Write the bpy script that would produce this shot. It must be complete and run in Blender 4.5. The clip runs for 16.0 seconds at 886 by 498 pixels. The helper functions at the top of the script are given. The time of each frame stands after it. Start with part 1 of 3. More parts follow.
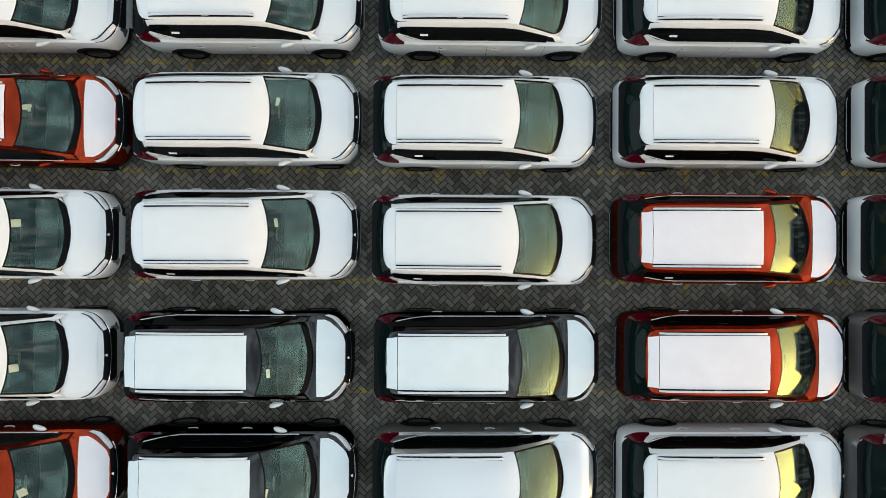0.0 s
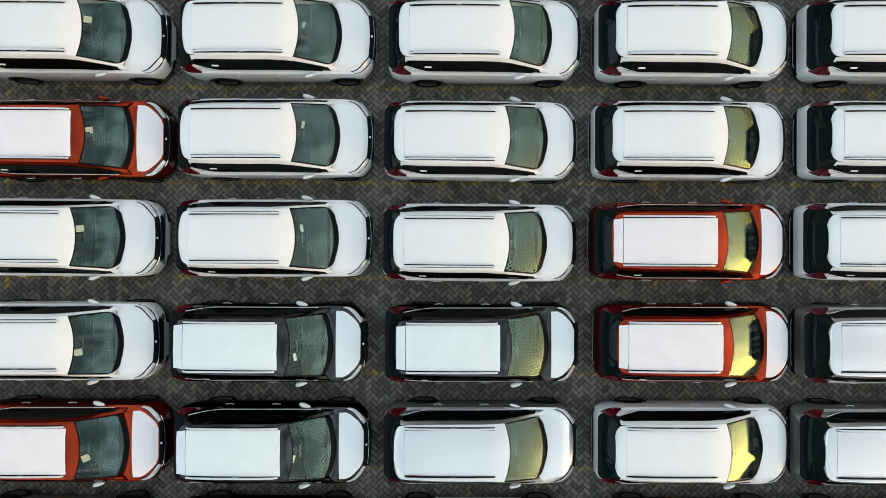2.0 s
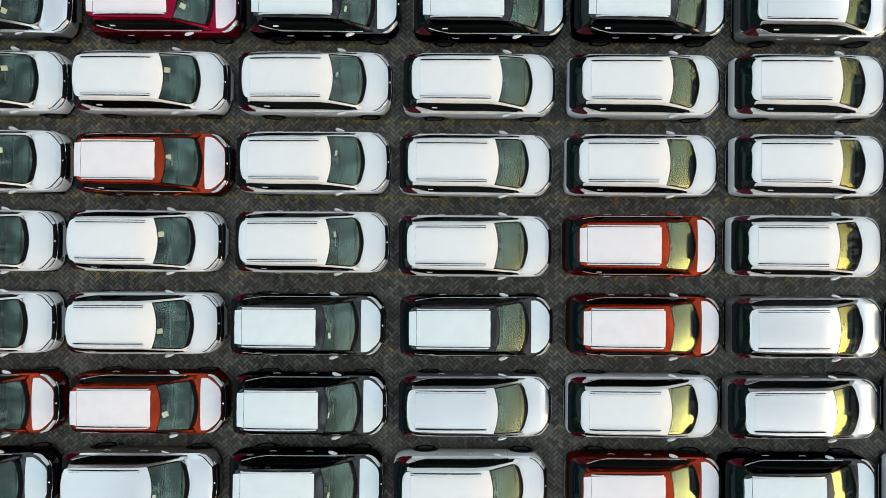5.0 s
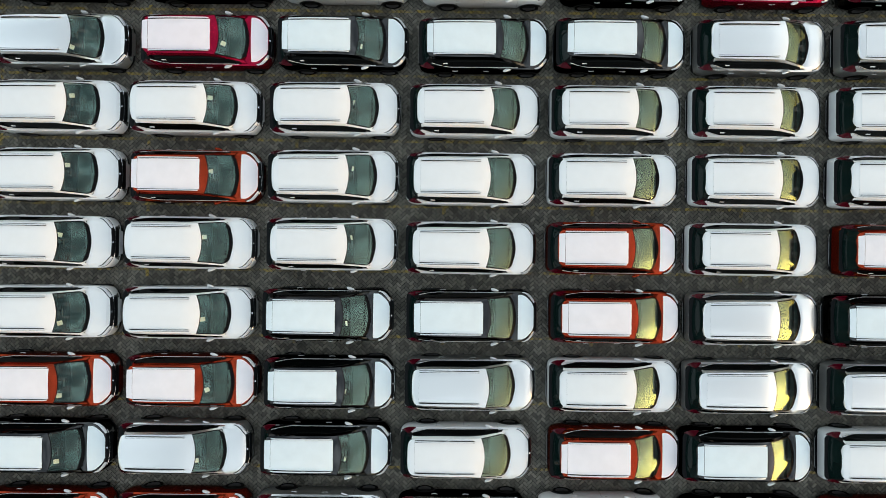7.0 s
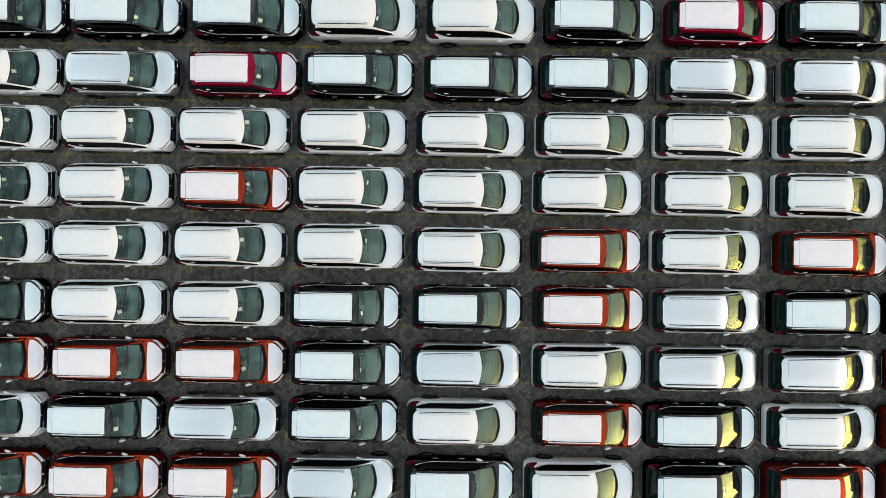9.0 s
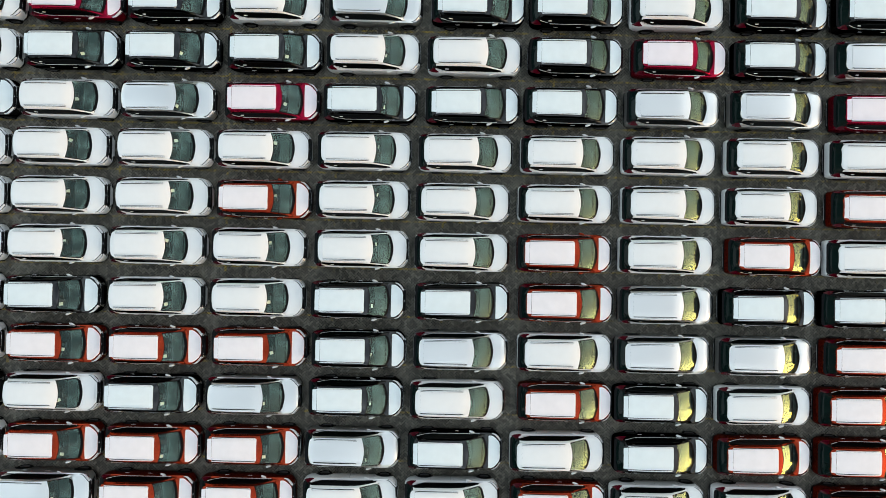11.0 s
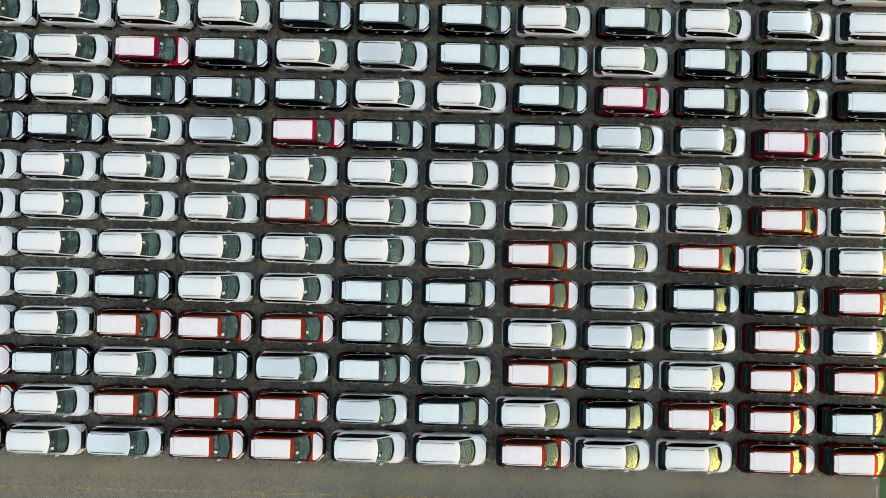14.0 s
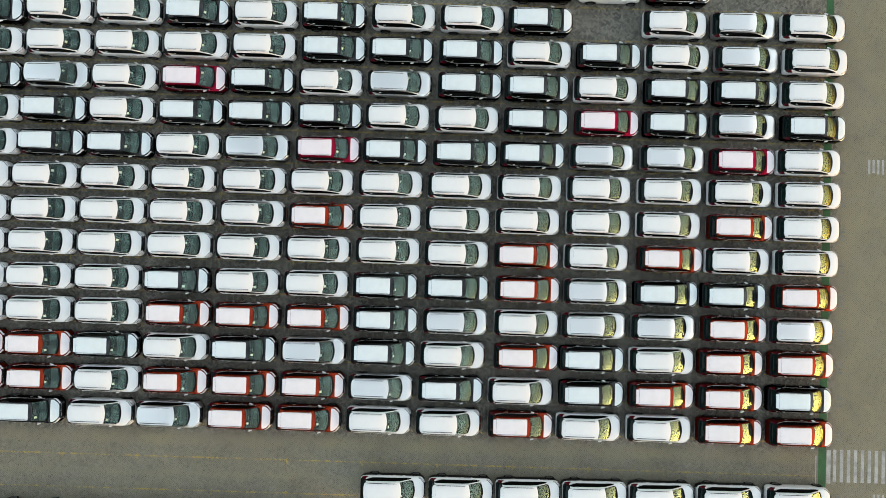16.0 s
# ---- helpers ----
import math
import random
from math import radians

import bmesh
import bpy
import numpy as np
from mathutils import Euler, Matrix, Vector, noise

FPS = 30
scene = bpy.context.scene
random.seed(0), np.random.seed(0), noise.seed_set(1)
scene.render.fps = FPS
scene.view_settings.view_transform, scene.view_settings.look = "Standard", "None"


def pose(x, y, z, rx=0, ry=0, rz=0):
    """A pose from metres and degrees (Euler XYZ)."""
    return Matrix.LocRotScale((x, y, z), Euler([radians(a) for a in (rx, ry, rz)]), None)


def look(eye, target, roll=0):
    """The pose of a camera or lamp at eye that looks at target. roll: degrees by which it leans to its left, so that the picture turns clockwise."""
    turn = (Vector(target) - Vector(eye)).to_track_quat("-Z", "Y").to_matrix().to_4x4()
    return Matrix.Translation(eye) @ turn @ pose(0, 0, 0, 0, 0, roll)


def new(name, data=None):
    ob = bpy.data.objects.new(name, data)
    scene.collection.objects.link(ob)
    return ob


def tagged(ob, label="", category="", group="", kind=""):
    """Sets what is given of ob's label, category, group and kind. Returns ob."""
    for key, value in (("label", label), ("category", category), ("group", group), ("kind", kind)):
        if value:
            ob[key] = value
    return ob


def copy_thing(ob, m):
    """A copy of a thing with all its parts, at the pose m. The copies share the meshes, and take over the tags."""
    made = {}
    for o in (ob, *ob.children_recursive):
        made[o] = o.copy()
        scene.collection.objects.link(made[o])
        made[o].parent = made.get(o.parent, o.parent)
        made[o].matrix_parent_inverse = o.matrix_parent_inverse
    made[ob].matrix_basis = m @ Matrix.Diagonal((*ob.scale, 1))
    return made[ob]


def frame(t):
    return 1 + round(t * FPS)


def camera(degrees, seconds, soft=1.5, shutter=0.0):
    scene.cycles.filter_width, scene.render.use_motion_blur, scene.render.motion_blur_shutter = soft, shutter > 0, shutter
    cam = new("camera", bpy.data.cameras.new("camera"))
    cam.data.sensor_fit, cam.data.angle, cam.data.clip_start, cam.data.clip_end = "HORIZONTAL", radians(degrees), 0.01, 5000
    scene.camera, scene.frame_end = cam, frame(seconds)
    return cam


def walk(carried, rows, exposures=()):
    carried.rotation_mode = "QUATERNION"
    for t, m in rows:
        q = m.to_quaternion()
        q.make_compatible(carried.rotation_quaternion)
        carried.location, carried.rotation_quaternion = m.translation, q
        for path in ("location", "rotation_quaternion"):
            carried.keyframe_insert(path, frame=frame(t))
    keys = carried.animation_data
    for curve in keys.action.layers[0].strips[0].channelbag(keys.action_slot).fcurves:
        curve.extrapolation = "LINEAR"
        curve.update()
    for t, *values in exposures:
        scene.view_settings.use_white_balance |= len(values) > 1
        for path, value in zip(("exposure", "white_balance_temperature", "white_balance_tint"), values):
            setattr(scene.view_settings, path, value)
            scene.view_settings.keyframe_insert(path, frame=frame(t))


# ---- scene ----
cam = camera(66.32, 16.0, soft=0.8)
# seconds, place, tilt about x, y and z of a camera that looks straight down and rises
ROWS = [
    (0.0, 0.000, 0.000, 13.978, 0.476, -0.191, 0.232),
    (0.5, -0.006, 0.013, 14.478, 0.443, -0.161, 0.231),
    (1.0, -0.008, 0.026, 15.003, 0.411, -0.133, 0.229),
    (1.5, -0.008, 0.038, 15.547, 0.379, -0.107, 0.227),
    (2.0, -0.007, 0.049, 16.121, 0.347, -0.079, 0.227),
    (2.5, -0.011, 0.059, 16.729, 0.317, -0.047, 0.231),
    (3.0, -0.021, 0.069, 17.369, 0.291, -0.008, 0.241),
    (3.5, -0.029, 0.080, 18.028, 0.268, 0.029, 0.256),
    (4.0, -0.035, 0.090, 18.712, 0.248, 0.066, 0.277),
    (6.5, 0.012, 0.129, 22.528, 0.300, 0.214, 0.593),
    (7.0, 0.022, 0.121, 23.461, 0.329, 0.243, 0.647),
    (7.5, 0.031, 0.111, 24.429, 0.362, 0.273, 0.701),
    (8.0, 0.042, 0.102, 25.423, 0.400, 0.302, 0.753),
    (8.5, 0.055, 0.093, 26.447, 0.443, 0.327, 0.804),
    (9.0, 0.072, 0.083, 27.512, 0.488, 0.349, 0.856),
    (11.5, 0.202, -0.005, 33.291, 0.815, 0.389, 1.131),
    (12.0, 0.204, -0.031, 34.544, 0.852, 0.399, 1.185),
    (12.5, 0.203, -0.056, 35.846, 0.886, 0.407, 1.240),
    (13.0, 0.203, -0.081, 37.197, 0.920, 0.409, 1.293),
    (13.5, 0.204, -0.106, 38.599, 0.950, 0.405, 1.347),
    (14.0, 0.205, -0.133, 40.056, 0.975, 0.397, 1.401),
    (14.5, 0.206, -0.160, 41.568, 0.999, 0.386, 1.457),
    (15.0, 0.208, -0.186, 43.141, 1.022, 0.375, 1.516),
    (15.5, 0.209, -0.214, 44.770, 1.043, 0.364, 1.580),
    (16.0, 0.211, -0.243, 46.453, 1.061, 0.354, 1.645),
]
EXPOSURE = 1.585
walk(cam, [(t, pose(x, y, z, rx, ry, rz)) for t, x, y, z, rx, ry, rz in ROWS], [(0.0, EXPOSURE, 6520, 12), (16.0, EXPOSURE, 6520, 12)])

# ---- world and sun ----
SUN_UP, SUN_TURN = 5.0, 109.0      # degrees above the horizon; clockwise from +y
world = bpy.data.worlds.new("sky")
scene.world = world
world.use_nodes = True
wn = world.node_tree.nodes
sky = wn.new("ShaderNodeTexSky")
sky.sky_type, sky.sun_disc = "NISHITA", False
sky.sun_elevation, sky.sun_rotation = radians(SUN_UP), radians(SUN_TURN)
sky.air_density, sky.dust_density, sky.ozone_density = 1.25, 4.0, 1.0
# thin streaky cloud over the clear sky
wl = world.node_tree.links
way, flat = wn.new("ShaderNodeTexCoord"), wn.new("ShaderNodeMapping")
flat.inputs["Scale"].default_value = (4.2, 1.5, 3.2)
cloud, veil, mixed = wn.new("ShaderNodeTexNoise"), wn.new("ShaderNodeValToRGB"), wn.new("ShaderNodeMix")
cloud.inputs["Scale"].default_value, cloud.inputs["Detail"].default_value, cloud.inputs["Distortion"].default_value = 2.6, 5.0, 0.25
cloud.inputs["Roughness"].default_value = 0.58
veil.color_ramp.elements[0].position, veil.color_ramp.elements[1].position = 0.43, 0.62
veil.color_ramp.elements[0].color, veil.color_ramp.elements[1].color = (0.06, 0.06, 0.06, 1), (0.95, 0.95, 0.95, 1)
mixed.data_type, mixed.blend_type = "RGBA", "MIX"
lit = wn.new("ShaderNodeMix")      # cloud is brighter where the sky behind it is
lit.data_type, lit.blend_type = "RGBA", "ADD"
lit.inputs[0].default_value, lit.inputs[6].default_value = 1.0, (2.8, 3.25, 3.4, 1)
wl.new(sky.outputs[0], lit.inputs[7]), wl.new(lit.outputs[2], mixed.inputs[7])
wl.new(way.outputs["Generated"], flat.inputs["Vector"]), wl.new(flat.outputs[0], cloud.inputs["Vector"])
height, thin, much = wn.new("ShaderNodeSeparateXYZ"), wn.new("ShaderNodeMapRange"), wn.new("ShaderNodeMath")
thin.inputs["From Min"].default_value, thin.inputs["From Max"].default_value = 0.05, 0.50
much.operation = "MULTIPLY"
wl.new(way.outputs["Generated"], height.inputs[0]), wl.new(height.outputs[2], thin.inputs[0]), wl.new(thin.outputs[0], much.inputs[1])
wl.new(cloud.outputs["Fac"], veil.inputs[0]), wl.new(veil.outputs[0], much.inputs[0]), wl.new(much.outputs[0], mixed.inputs[0])
wl.new(sky.outputs[0], mixed.inputs[6]), wl.new(mixed.outputs[2], wn["Background"].inputs[0])
wn["Background"].inputs[1].default_value = 0.15
sun = new("sun", bpy.data.lights.new("sun", "SUN"))
sun.data.energy, sun.data.angle, sun.data.color = 0.14, radians(30.0), (1.0, 0.78, 0.34)
az, el = radians(SUN_TURN), radians(SUN_UP)
sun.matrix_world = look((0, 0, 60), Vector((0, 0, 60)) - 10 * Vector((math.sin(az) * math.cos(el), math.cos(az) * math.cos(el), math.sin(el))))

# ---- materials ----
def material(name, colour, rough=0.5, metal=0.0, coat=0.0, spec=0.5, edge=None):
    m = bpy.data.materials.new(name)
    m.use_nodes = True
    b = m.node_tree.nodes["Principled BSDF"]
    b.inputs["Base Color"].default_value = (*colour, 1)
    b.inputs["Roughness"].default_value, b.inputs["Metallic"].default_value = rough, metal
    b.inputs["Coat Weight"].default_value, b.inputs["Coat Roughness"].default_value = coat, 0.03
    b.inputs["Specular IOR Level"].default_value = spec
    if edge:
        b.inputs["Specular Tint"].default_value = (*edge, 1)
    return m


def node(m, kind, **inputs):
    n = m.node_tree.nodes.new("ShaderNode" + kind)
    for key, value in inputs.items():
        n.inputs[key.replace("_", " ")].default_value = value
    return n


def link(m, a, b):
    m.node_tree.links.new(a, b)


def mottle(m, dark, scale, detail=6.0, bump=0.0, coarse=None):
    """Varies the base colour between itself and dark times itself, at one or two scales, with a fine relief."""
    b = m.node_tree.nodes["Principled BSDF"]
    colour = tuple(b.inputs["Base Color"].default_value)
    place = node(m, "NewGeometry")
    n = node(m, "TexNoise", Scale=scale, Detail=detail)
    link(m, place.outputs["Position"], n.inputs["Vector"])
    value = n.outputs["Fac"]
    if coarse:
        n2 = node(m, "TexNoise", Scale=coarse, Detail=3.0)
        link(m, place.outputs["Position"], n2.inputs["Vector"])
        mul = node(m, "Math")
        mul.operation = "MULTIPLY"
        link(m, n.outputs["Fac"], mul.inputs[0]), link(m, n2.outputs["Fac"], mul.inputs[1])
        gain = node(m, "Math")
        gain.operation, gain.inputs[1].default_value = "MULTIPLY", 2.0
        link(m, mul.outputs[0], gain.inputs[0])
        value = gain.outputs[0]
    ramp = node(m, "ValToRGB")
    ramp.color_ramp.elements[0].position, ramp.color_ramp.elements[1].position = 0.3, 0.7
    ramp.color_ramp.elements[0].color = (*(c * dark for c in colour[:3]), 1)
    ramp.color_ramp.elements[1].color = colour
    link(m, value, ramp.inputs[0]), link(m, ramp.outputs[0], b.inputs["Base Color"])
    if bump:
        bm_ = node(m, "Bump", Strength=bump, Distance=0.01)
        link(m, n.outputs["Fac"], bm_.inputs["Height"]), link(m, bm_.outputs[0], b.inputs["Normal"])
    return m


PAINT = {
    "W": mottle(material("white_paint", (0.75, 0.75, 0.75), 0.3, 0, 0.5), 0.97, 3.0),
    "K": material("black_paint", (0.062, 0.060, 0.059), 0.10, 1.0, edge=(0.05, 0.05, 0.055)),
    "O": material("orange_paint", (0.35, 0.041, 0.016), 0.18, 0.90, edge=(0.07, 0.012, 0.01)),
    "R": material("crimson_paint", (0.34, 0.008, 0.034), 0.20, 0.86, edge=(0.09, 0.008, 0.014)),
    "S": material("silver_paint", (0.80, 0.79, 0.775), 0.30, 0.92, edge=(0.01, 0.01, 0.01)),
}
PAINT["B"], PAINT["P"] = PAINT["W"], PAINT["O"]
PLASTIC = material("black_plastic", (0.004, 0.004, 0.0045), 0.5, 0, 0, 0.1)
FRIT = material("black_glass_border", (0.003, 0.003, 0.0035), 0.3, 0, 0, 0.06)
TINT = material("tinted_side_glass", (0.0015, 0.002, 0.002), 0.04, 0, 0, 0.06)
REAR_TINT = material("tinted_rear_glass", (0.003, 0.009, 0.008), 0.06, 0, 0, 0.22)
DASH = mottle(material("dash_plastic", (0.010, 0.026, 0.026), 0.6), 0.45, 9.0)
CHROME = material("chrome", (0.62, 0.63, 0.65), 0.15, 1.0)
STRIP = material("bright_trim", (0.62, 0.63, 0.64), 0.35, 0.3)
TYRE = material("tyre_rubber", (0.006, 0.006, 0.006), 0.85, 0, 0, 0.1)
RAIL = material("rail_silver", (0.66, 0.67, 0.68), 0.32, 0.5)
RIM = material("alloy", (0.16, 0.16, 0.17), 0.4, 0.8)
LAMP_DARK = material("smoked_lens", (0.01, 0.01, 0.012), 0.1, 0, 0.3)
LAMP = material("headlight_lens", (0.55, 0.56, 0.58), 0.14, 0.2, 0.4)
REDLENS = material("tail_light_lens", (0.06, 0.001, 0.006), 0.2, 0, 0.0, 0.3)
WHITE_FOIL = material("white_foil", (0.82, 0.83, 0.84), 0.4)
PAPER = material("white_paper", (0.93, 0.91, 0.83), 0.8)
FILM = {code: mottle(material(name, colour, 0.34), 0.94, 2.6, 4, 0.9) for code, name, colour in (
    ("K", "film_over_black", (0.70, 0.76, 0.78)), ("O", "film_over_orange", (0.80, 0.745, 0.76)), ("R", "film_over_crimson", (0.80, 0.73, 0.76)))}
FILM["P"] = FILM["O"]


def glass():
    m = bpy.data.materials.new("windscreen_glass")
    m.use_nodes = True
    t = m.node_tree
    t.nodes.clear()
    out = node(m, "OutputMaterial")
    mix = node(m, "MixShader")
    fres = node(m, "Fresnel", IOR=1.80)
    clear, gloss = node(m, "BsdfTransparent"), node(m, "BsdfGlossy", Roughness=0.01)
    gloss.inputs["Color"].default_value = (0.61, 0.94, 0.82, 1)
    clear.inputs["Color"].default_value = (0.86, 0.96, 0.91, 1)
    link(m, fres.outputs[0], mix.inputs[0]), link(m, clear.outputs[0], mix.inputs[1]), link(m, gloss.outputs[0], mix.inputs[2])
    # thin wavy pale streaks, painted on the glass as reflected cloud
    place, turn = node(m, "NewGeometry"), node(m, "Mapping", Scale=(2.2, 11.0, 2.2))
    streak = node(m, "TexNoise", Scale=1.0, Detail=4.0, Distortion=0.9)
    spread = node(m, "MapRange", From_Min=0.50, From_Max=0.78, To_Min=0.0, To_Max=0.12)
    painted_light, film = node(m, "BsdfDiffuse", Color=(0.62, 0.66, 0.64, 1)), node(m, "MixShader")
    link(m, place.outputs["Position"], turn.inputs["Vector"]), link(m, turn.outputs[0], streak.inputs["Vector"])
    link(m, streak.outputs["Fac"], spread.inputs["Value"]), link(m, spread.outputs[0], film.inputs[0])
    link(m, mix.outputs[0], film.inputs[1]), link(m, painted_light.outputs[0], film.inputs[2]), link(m, film.outputs[0], out.inputs[0])
    return m


GLASS = glass()

# ---- mesh helpers ----
def finish(name, bm, mats, parent=None, label="", smooth=35):
    me = bpy.data.meshes.new(name)
    bmesh.ops.recalc_face_normals(bm, faces=bm.faces)
    bm.to_mesh(me)
    bm.free()
    for m in mats if isinstance(mats, (list, tuple)) else [mats]:
        me.materials.append(m)
    if smooth:
        me.polygons.foreach_set("use_smooth", [True] * len(me.polygons))
        me.set_sharp_from_angle(angle=radians(smooth))
    ob = new(name, me)
    ob.parent = parent
    return tagged(ob, label)


def part(name, bm, mats, parent, label="", smooth=35):
    return finish(name, bm, mats, parent, label, smooth)


def sheet(bm, rows, thick=0.0, mat=lambda i, j: 0, close=False, back=(0, 0, -1)):
    """A skin through rows of points; with thick, a slab that goes that far back from it, with closed rims."""
    vs = [[bm.verts.new(p) for p in row] for row in rows]
    n, m = len(vs[0]), len(vs)

    def skin(g, flip=False):
        for i in range(m - 1):
            for j in range(n if close else n - 1):
                q = (g[i][j], g[i][(j + 1) % n], g[i + 1][(j + 1) % n], g[i + 1][j])
                f = bm.faces.new(q[::-1] if flip else q)
                f.material_index = mat(i, j)
    skin(vs)
    if thick:
        off = Vector(back) * thick
        low = [[bm.verts.new(Vector(p) + off) for p in row] for row in rows]
        skin(low, True)
        rim = [(i, 0) for i in range(m)] + [(m - 1, j) for j in range(1, n)] + [(i, n - 1) for i in range(m - 2, -1, -1)] + [(0, j) for j in range(n - 2, 0, -1)]
        for (a, b), (c, d) in zip(rim, rim[1:] + rim[:1]):
            bm.faces.new((vs[a][b], low[a][b], low[c][d], vs[c][d]))
    return vs


def box(bm, lo, hi, bevel=0.0, mat=0):
    g = bmesh.ops.create_cube(bm, size=1)
    c, s = [(a + b) / 2 for a, b in zip(lo, hi)], [b - a for a, b in zip(lo, hi)]
    for v in g["verts"]:
        v.co = Vector([c[k] + v.co[k] * s[k] for k in range(3)])
    fs = {f for v in g["verts"] for f in v.link_faces}
    for f in fs:
        f.material_index = mat
    if bevel:
        es = list({e for v in g["verts"] for e in v.link_edges})
        bmesh.ops.bevel(bm, geom=es, offset=bevel, segments=2, affect="EDGES", profile=0.5)


def lerp(a, b, s):
    return a + (b - a) * s


def curve(x, pairs):
    """Straight pieces between pairs of (x, value), x falling or rising."""
    return float(np.interp(x, *zip(*sorted(pairs))))


# ---- the car: x ahead, y to its left, wheels on z = 0; 4.39 m long, 1.75 m wide ----
def fore(x):
    """Stations of the short nose."""
    return x if x < 1.42 else 1.42 + 0.825 * (x - 1.42)


HALF = [(2.0944, 0.40), (2.08, 0.47), (2.02, 0.585), (1.93, 0.715), (1.84, 0.81), (1.73, 0.852), (1.5, 0.87), (1.0, 0.875),
        (-1.3, 0.875), (-1.7, 0.868), (-1.95, 0.848), (-2.08, 0.82), (-2.17, 0.775), (-2.22, 0.715), (-2.2375, 0.64)]
BELT = [(fore(x), z) for x, z in [(2.2375, 0.74), (2.22, 0.81), (2.16, 0.86), (2.0, 0.91), (1.8, 0.95), (1.42, 1.0), (1.0, 1.02), (-1.0, 1.05), (-1.8, 1.06), (-2.0, 1.045), (-2.1, 1.035), (-2.17, 1.025), (-2.21, 1.015), (-2.231, 1.0), (-2.2375, 0.87)]]
DECK = [(fore(x), z) for x, z in [(2.2375, 0.80), (2.22, 0.87), (2.16, 0.93), (2.0, 1.0), (1.8, 1.05), (1.42, 1.10), (1.3, 1.09), (1.0, 1.02), (-1.0, 1.05), (-1.8, 1.06), (-2.0, 1.045), (-2.1, 1.035), (-2.17, 1.025), (-2.21, 1.015), (-2.231, 1.0), (-2.2375, 0.87)]]
STATIONS = [fore(x) for x in (2.2375, 2.225, 2.2, 2.16, 2.12, 2.06, 2.0, 1.9, 1.8, 1.65, 1.5, 1.42, 1.2, 1.0, 0.5, 0.0, -0.5, -1.0, -1.3, -1.6, -1.8, -1.95, -2.05, -2.12, -2.17, -2.21, -2.231, -2.2375)]
HOOD_AT = (1.2, fore(2.0))


def ring(x):
    """Points of the body's left half at x, from the sill to the middle line."""
    h, b, d = curve(x, HALF), curve(x, BELT), curve(x, DECK)
    low = curve(x, [(2.0944, 0.36), (2.0, 0.24), (1.8, 0.2), (-1.8, 0.2), (-2.1, 0.28), (-2.2375, 0.4)])
    return [(x, 0.93 * h, low), (x, 0.99 * h, low + 0.14), (x, h, 0.58), (x, 0.998 * h, 0.5 * (0.58 + b) + 0.04), (x, 0.972 * h, b - 0.035), (x, 0.925 * h, b),
            (x, 0.80 * h, lerp(b, d, 0.55)), (x, 0.5 * h, lerp(b, d, 0.9)), (x, 0.2 * h, d), (x, 0.0, d)]


def pillar(s):
    """The windscreen's side edge, s from the roof (0) to the cowl (1)."""
    return (0.40 + 0.84 * s, 0.632 + 0.078 * s, 1.555 - 0.468 * s + 0.013 * math.sin(math.pi * s))


def pane(s, t):
    """The windscreen, t from -1 to 1 across."""
    x, w, z = pillar(s)
    bow, arch = 0.05 + 0.09 * s, 0.07 * (1 - s)
    return (x + (bow + arch) * (1 - t * t), t * w, z + (0.03 - 0.26 * bow - 0.48 * arch) * (1 - t * t))


BAND_OUT = [(1.66, 0.835), (1.79, 0.80), (1.90, 0.715), (1.985, 0.60), (2.045, 0.47), (2.075, 0.22), (2.08, 0.0)]
BAND_IN = [(1.635, 0.815), (1.75, 0.765), (1.85, 0.67), (1.93, 0.55), (1.985, 0.43), (2.005, 0.2), (2.01, 0.0)]


MOUTH = [((curve(y, [(b, a) for a, b in BAND_OUT]), y), (curve(0.92 * y, [(b, a) for a, b in BAND_IN]), 0.92 * y)) for y in (0.50, 0.44, 0.38, 0.2, 0.0)]


def eased(points, n=3):
    """A smooth line through points in the plane, n steps from each to the next."""
    pts = [points[0], *points, points[-1]]
    out = []
    for a, b, c, d in zip(pts, pts[1:], pts[2:], pts[3:]):
        for k in range(n):
            u = k / n
            out.append(tuple(0.5 * (2 * b[i] + (c[i] - a[i]) * u + (2 * a[i] - 5 * b[i] + 4 * c[i] - d[i]) * u ** 2 + (3 * b[i] - a[i] - 3 * c[i] + d[i]) * u ** 3) for i in (0, 1)))
    return out + [points[-1]]


def front_of(y):
    """How far the nose reaches at y."""
    return curve(y, [(h, x) for x, h in HALF if x > 1.5])


def rear_of_bonnet(y):
    return 1.405 - 0.43 * y * y


def on_nose(x, y, up):
    """The point of the bonnet or nose over (x, y), lifted by up."""
    r_ = ring(x)
    return (x, y, curve(abs(y), [(p[1], p[2]) for p in r_[4:]]) + up)


def tail_edge(s):
    """The rear window's side edge, s from the spoiler (0) to the tailgate (1)."""
    return (-1.84 - 0.25 * s, 0.57 + 0.13 * s, 1.47 - 0.45 * s)


def both(rows):
    """A half's rows made whole across y = 0; the last point lies on it."""
    return [row + [(x, -y, z) for x, y, z in reversed(row[:-1])] for row in rows]


